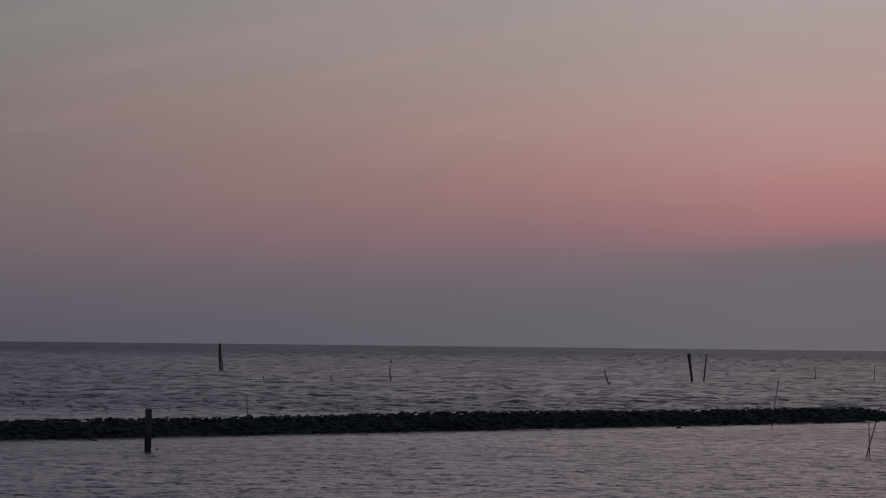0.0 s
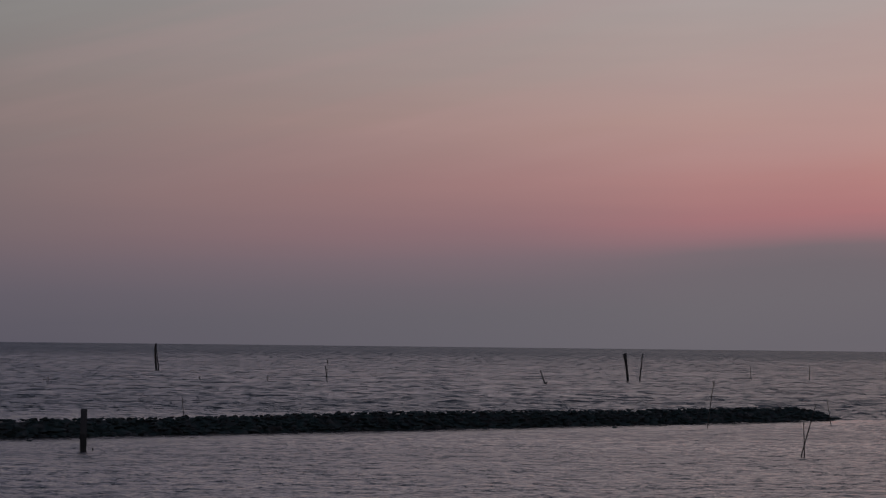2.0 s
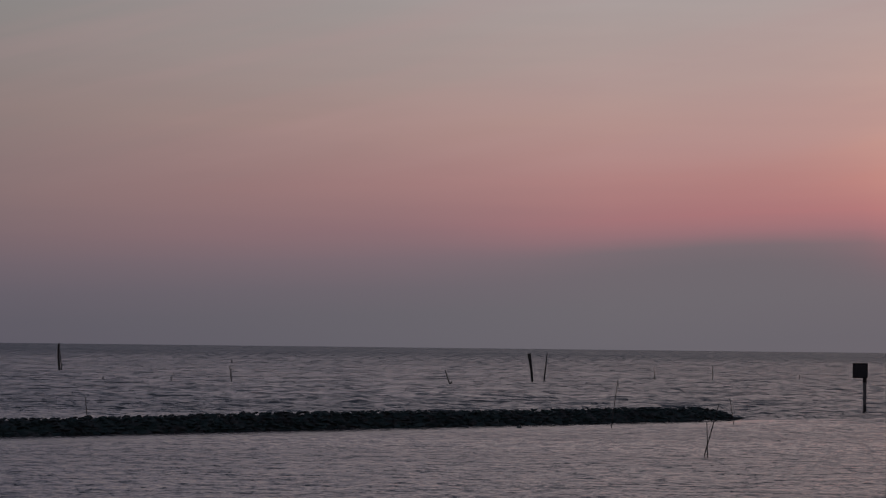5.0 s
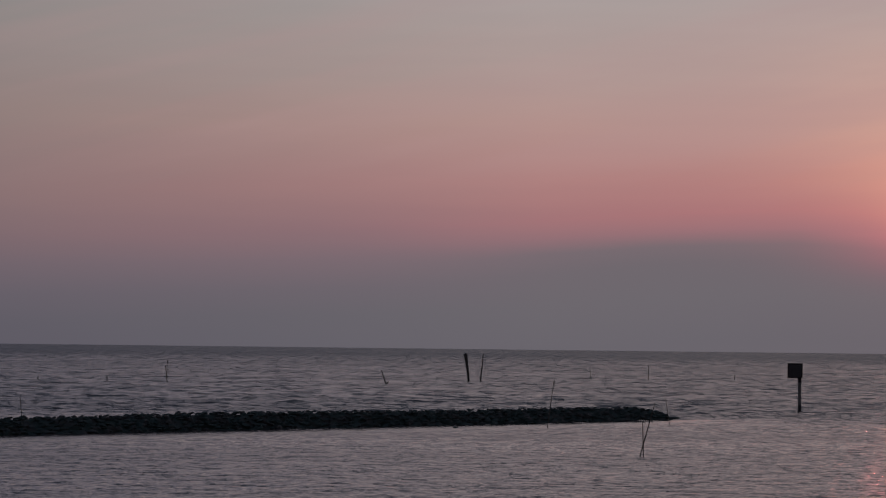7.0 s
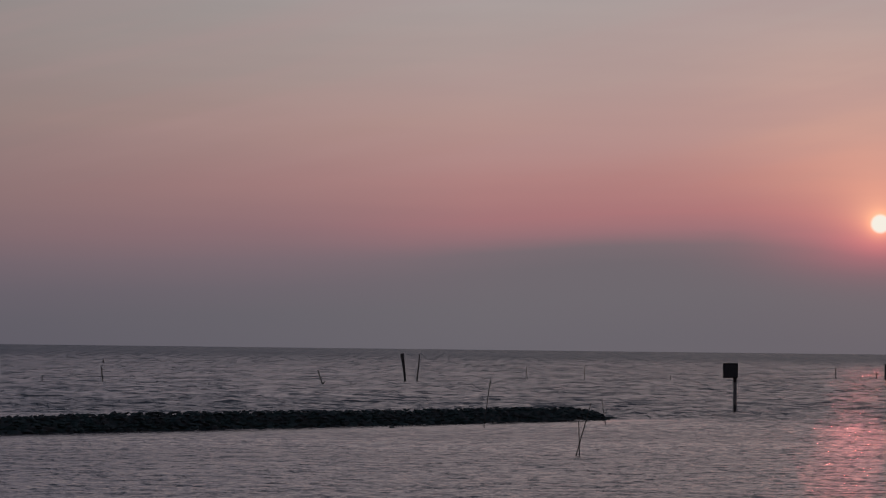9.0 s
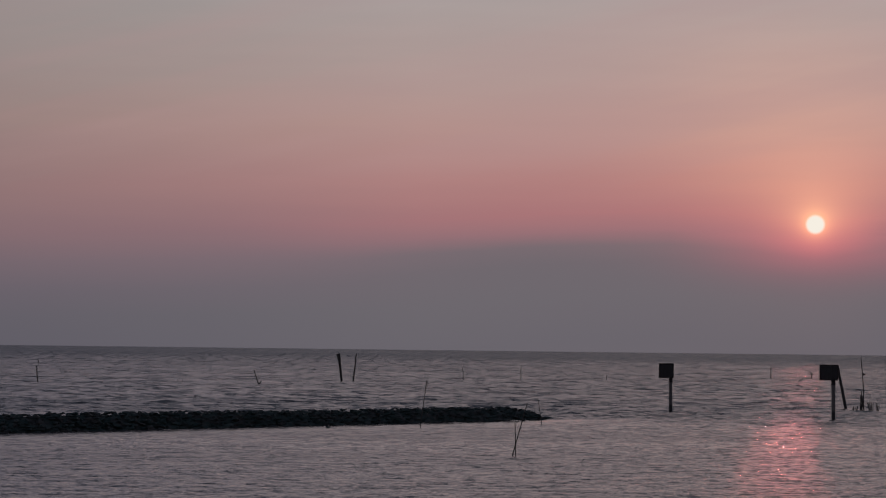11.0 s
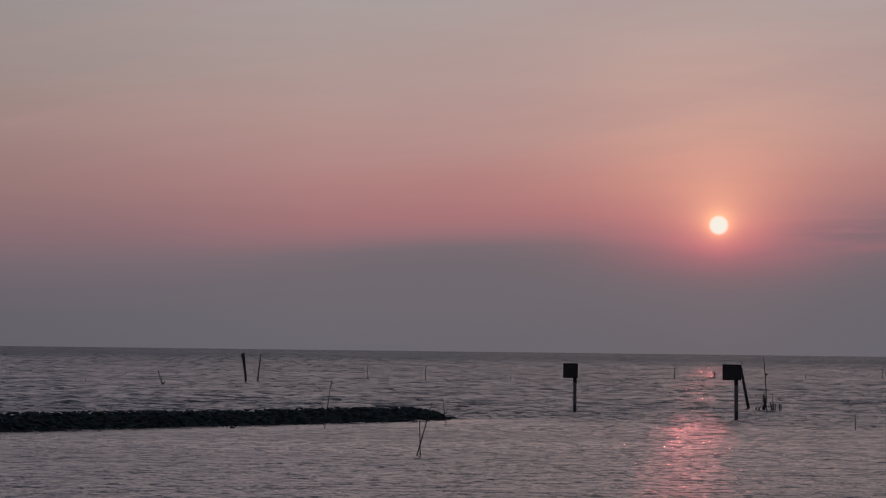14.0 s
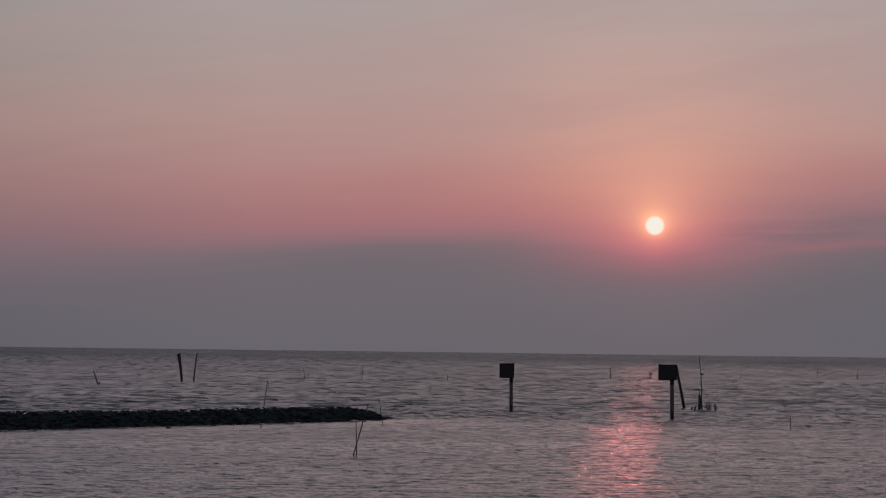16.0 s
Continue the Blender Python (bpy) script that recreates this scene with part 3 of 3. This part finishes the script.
def crest(s):
    """Height of the crest at s metres along the breakwater."""
    h = 0.535 + 0.06 * math.exp(-((s - 29.0) / 10.0) ** 2) + 0.035 * noise.noise(Vector((s * 0.35, 1.3, 0)))
    return h * (1.0 - 0.38 * max(0.0, min(1.0, (s - BW_LENGTH + 2.0) / 2.0)))


def breakwater():
    thing = new("breakwater")
    thing.location = BW_START
    thing.rotation_euler = (0, 0, math.atan2(BW_WAY.y, BW_WAY.x))
    tagged(thing, "low breakwater of dark weedy rubble stones in calm water", "breakwater")
    # the packed core
    bm = bmesh.new()
    prev = None
    n = 160
    for i in range(n + 1):
        s = BW_LENGTH * i / n
        c = crest(s) - 0.06
        ring = []
        for y, f in ((0.28, -1.2), (0.44, 0.0), (0.88, 0.75), (1.15, 1.0), (1.75, 1.0), (2.3, 0.6), (3.0, -0.4), (3.2, -1.4)):
            z = c * f if f > 0 else 0.5 * f
            ring.append(bm.verts.new((s, y + 0.10 * noise.noise(Vector((s * 2.5, y, 4))), z + 0.05 * noise.noise(Vector((s * 1.8, y * 2, 0))))))
        if prev:
            for a in range(len(ring) - 1):
                bm.faces.new((prev[a], ring[a], ring[a + 1], prev[a + 1]))
        else:
            bm.faces.new(ring[::-1])
        prev = ring
    bm.faces.new(prev)
    bmesh.ops.recalc_face_normals(bm, faces=bm.faces)
    part("rubble_core", bm, ROCK, thing)
    shapes = [stone_mesh(100 + k) for k in range(14)]
    rng = random.Random(31)
    singles, rest = 0, []
    rows = ((0.36, 0.0, 0.22), (0.46, 0.16, 0.21), (0.58, 0.36, 0.19), (0.72, 0.56, 0.18), (0.86, 0.75, 0.17), (1.02, 0.92, 0.15), (1.2, 1.0, 0.13), (1.55, 1.02, 0.12), (2.0, 0.8, 0.16), (2.55, 0.3, 0.2))
    s = 0.0
    while s < BW_LENGTH:
        for y, f, size in rows:
            ss = s + rng.uniform(-0.17, 0.17)
            if ss > BW_LENGTH + 0.1:
                continue
            k = size * rng.uniform(0.55, 1.0) * (1.45 if rng.random() < 0.12 else 1.0)
            z = crest(min(ss, BW_LENGTH)) * f - k * 0.26 + rng.uniform(-0.02, 0.02)
            if f > 0.8:
                z += 0.035 * rng.random() ** 3
            m = Matrix.LocRotScale((ss, y + rng.uniform(-0.13, 0.13), z), Euler((rng.uniform(-0.35, 0.35), rng.uniform(-0.25, 0.25), rng.uniform(-0.5, 0.5))),
                                   Vector((k * rng.uniform(0.95, 1.5), k, k * rng.uniform(0.55, 0.9))))
            shape = rng.choice(shapes)
            if singles < 288 and y < 1.3:
                ob = new("rock", shape)
                ob.parent = thing
                ob.matrix_local = m
                singles += 1
            else:
                rest.append((shape, m))
        s += 0.22
    # larger stones that stand proud of the crest, and the low tail at the end
    for at, y, z, long, tall in ((10.04, 1.2, 0.02, 0.16, 0.11), (10.48, 1.2, 0.03, 0.11, 0.13), (26.3, 1.3, 0.03, 0.32, 0.075), (27.05, 1.2, 0.02, 0.12, 0.10),
                                 (39.8, 1.3, 0.01, 0.42, 0.08), (42.7, 1.2, 0.02, 0.15, 0.09), (48.3, 1.2, 0.02, 0.14, 0.11), (50.95, 1.2, 0.01, 0.22, 0.09),
                                 (54.3, 1.1, -0.05, 0.34, 0.12), (54.85, 1.0, -0.09, 0.30, 0.11), (55.35, 1.2, -0.10, 0.26, 0.10), (55.8, 1.2, -0.09, 0.24, 0.07)):
        top = crest(at) if at < 54 else 0.12
        m = Matrix.LocRotScale((at, y, top + z), Euler((rng.uniform(-0.2, 0.2), rng.uniform(-0.15, 0.15), rng.uniform(-0.2, 0.2))), Vector((long, max(0.2, long * 0.7), tall)))
        ob = new("rock", rng.choice(shapes))
        ob.parent = thing
        ob.matrix_local = m
    verts, faces = [], []
    for shape, m in rest:
        at = len(verts)
        verts.extend((m @ v.co)[:] for v in shape.vertices)
        faces.extend(tuple(i + at for i in p.vertices) for p in shape.polygons)
    me = bpy.data.meshes.new("rubble")
    me.from_pydata(verts, [], faces)
    me.materials.append(ROCK)
    ob = new("rubble", me)
    ob.parent = thing
    tagged(ob, kind="stuff")
    # stones lying off the toe
    for x, y, k in ((-0.62, 102.69, 0.17), (-19.64, 81.22, 0.12)):
        loose = new("rock", shapes[3])
        loose.matrix_world = Matrix.LocRotScale((x, y, -0.03), Euler((0.2, 0.1, 1.0)), Vector((k * 1.4, k, k * 0.6)))
        tagged(loose, "single dark rock just breaking the water", "rock")


breakwater()
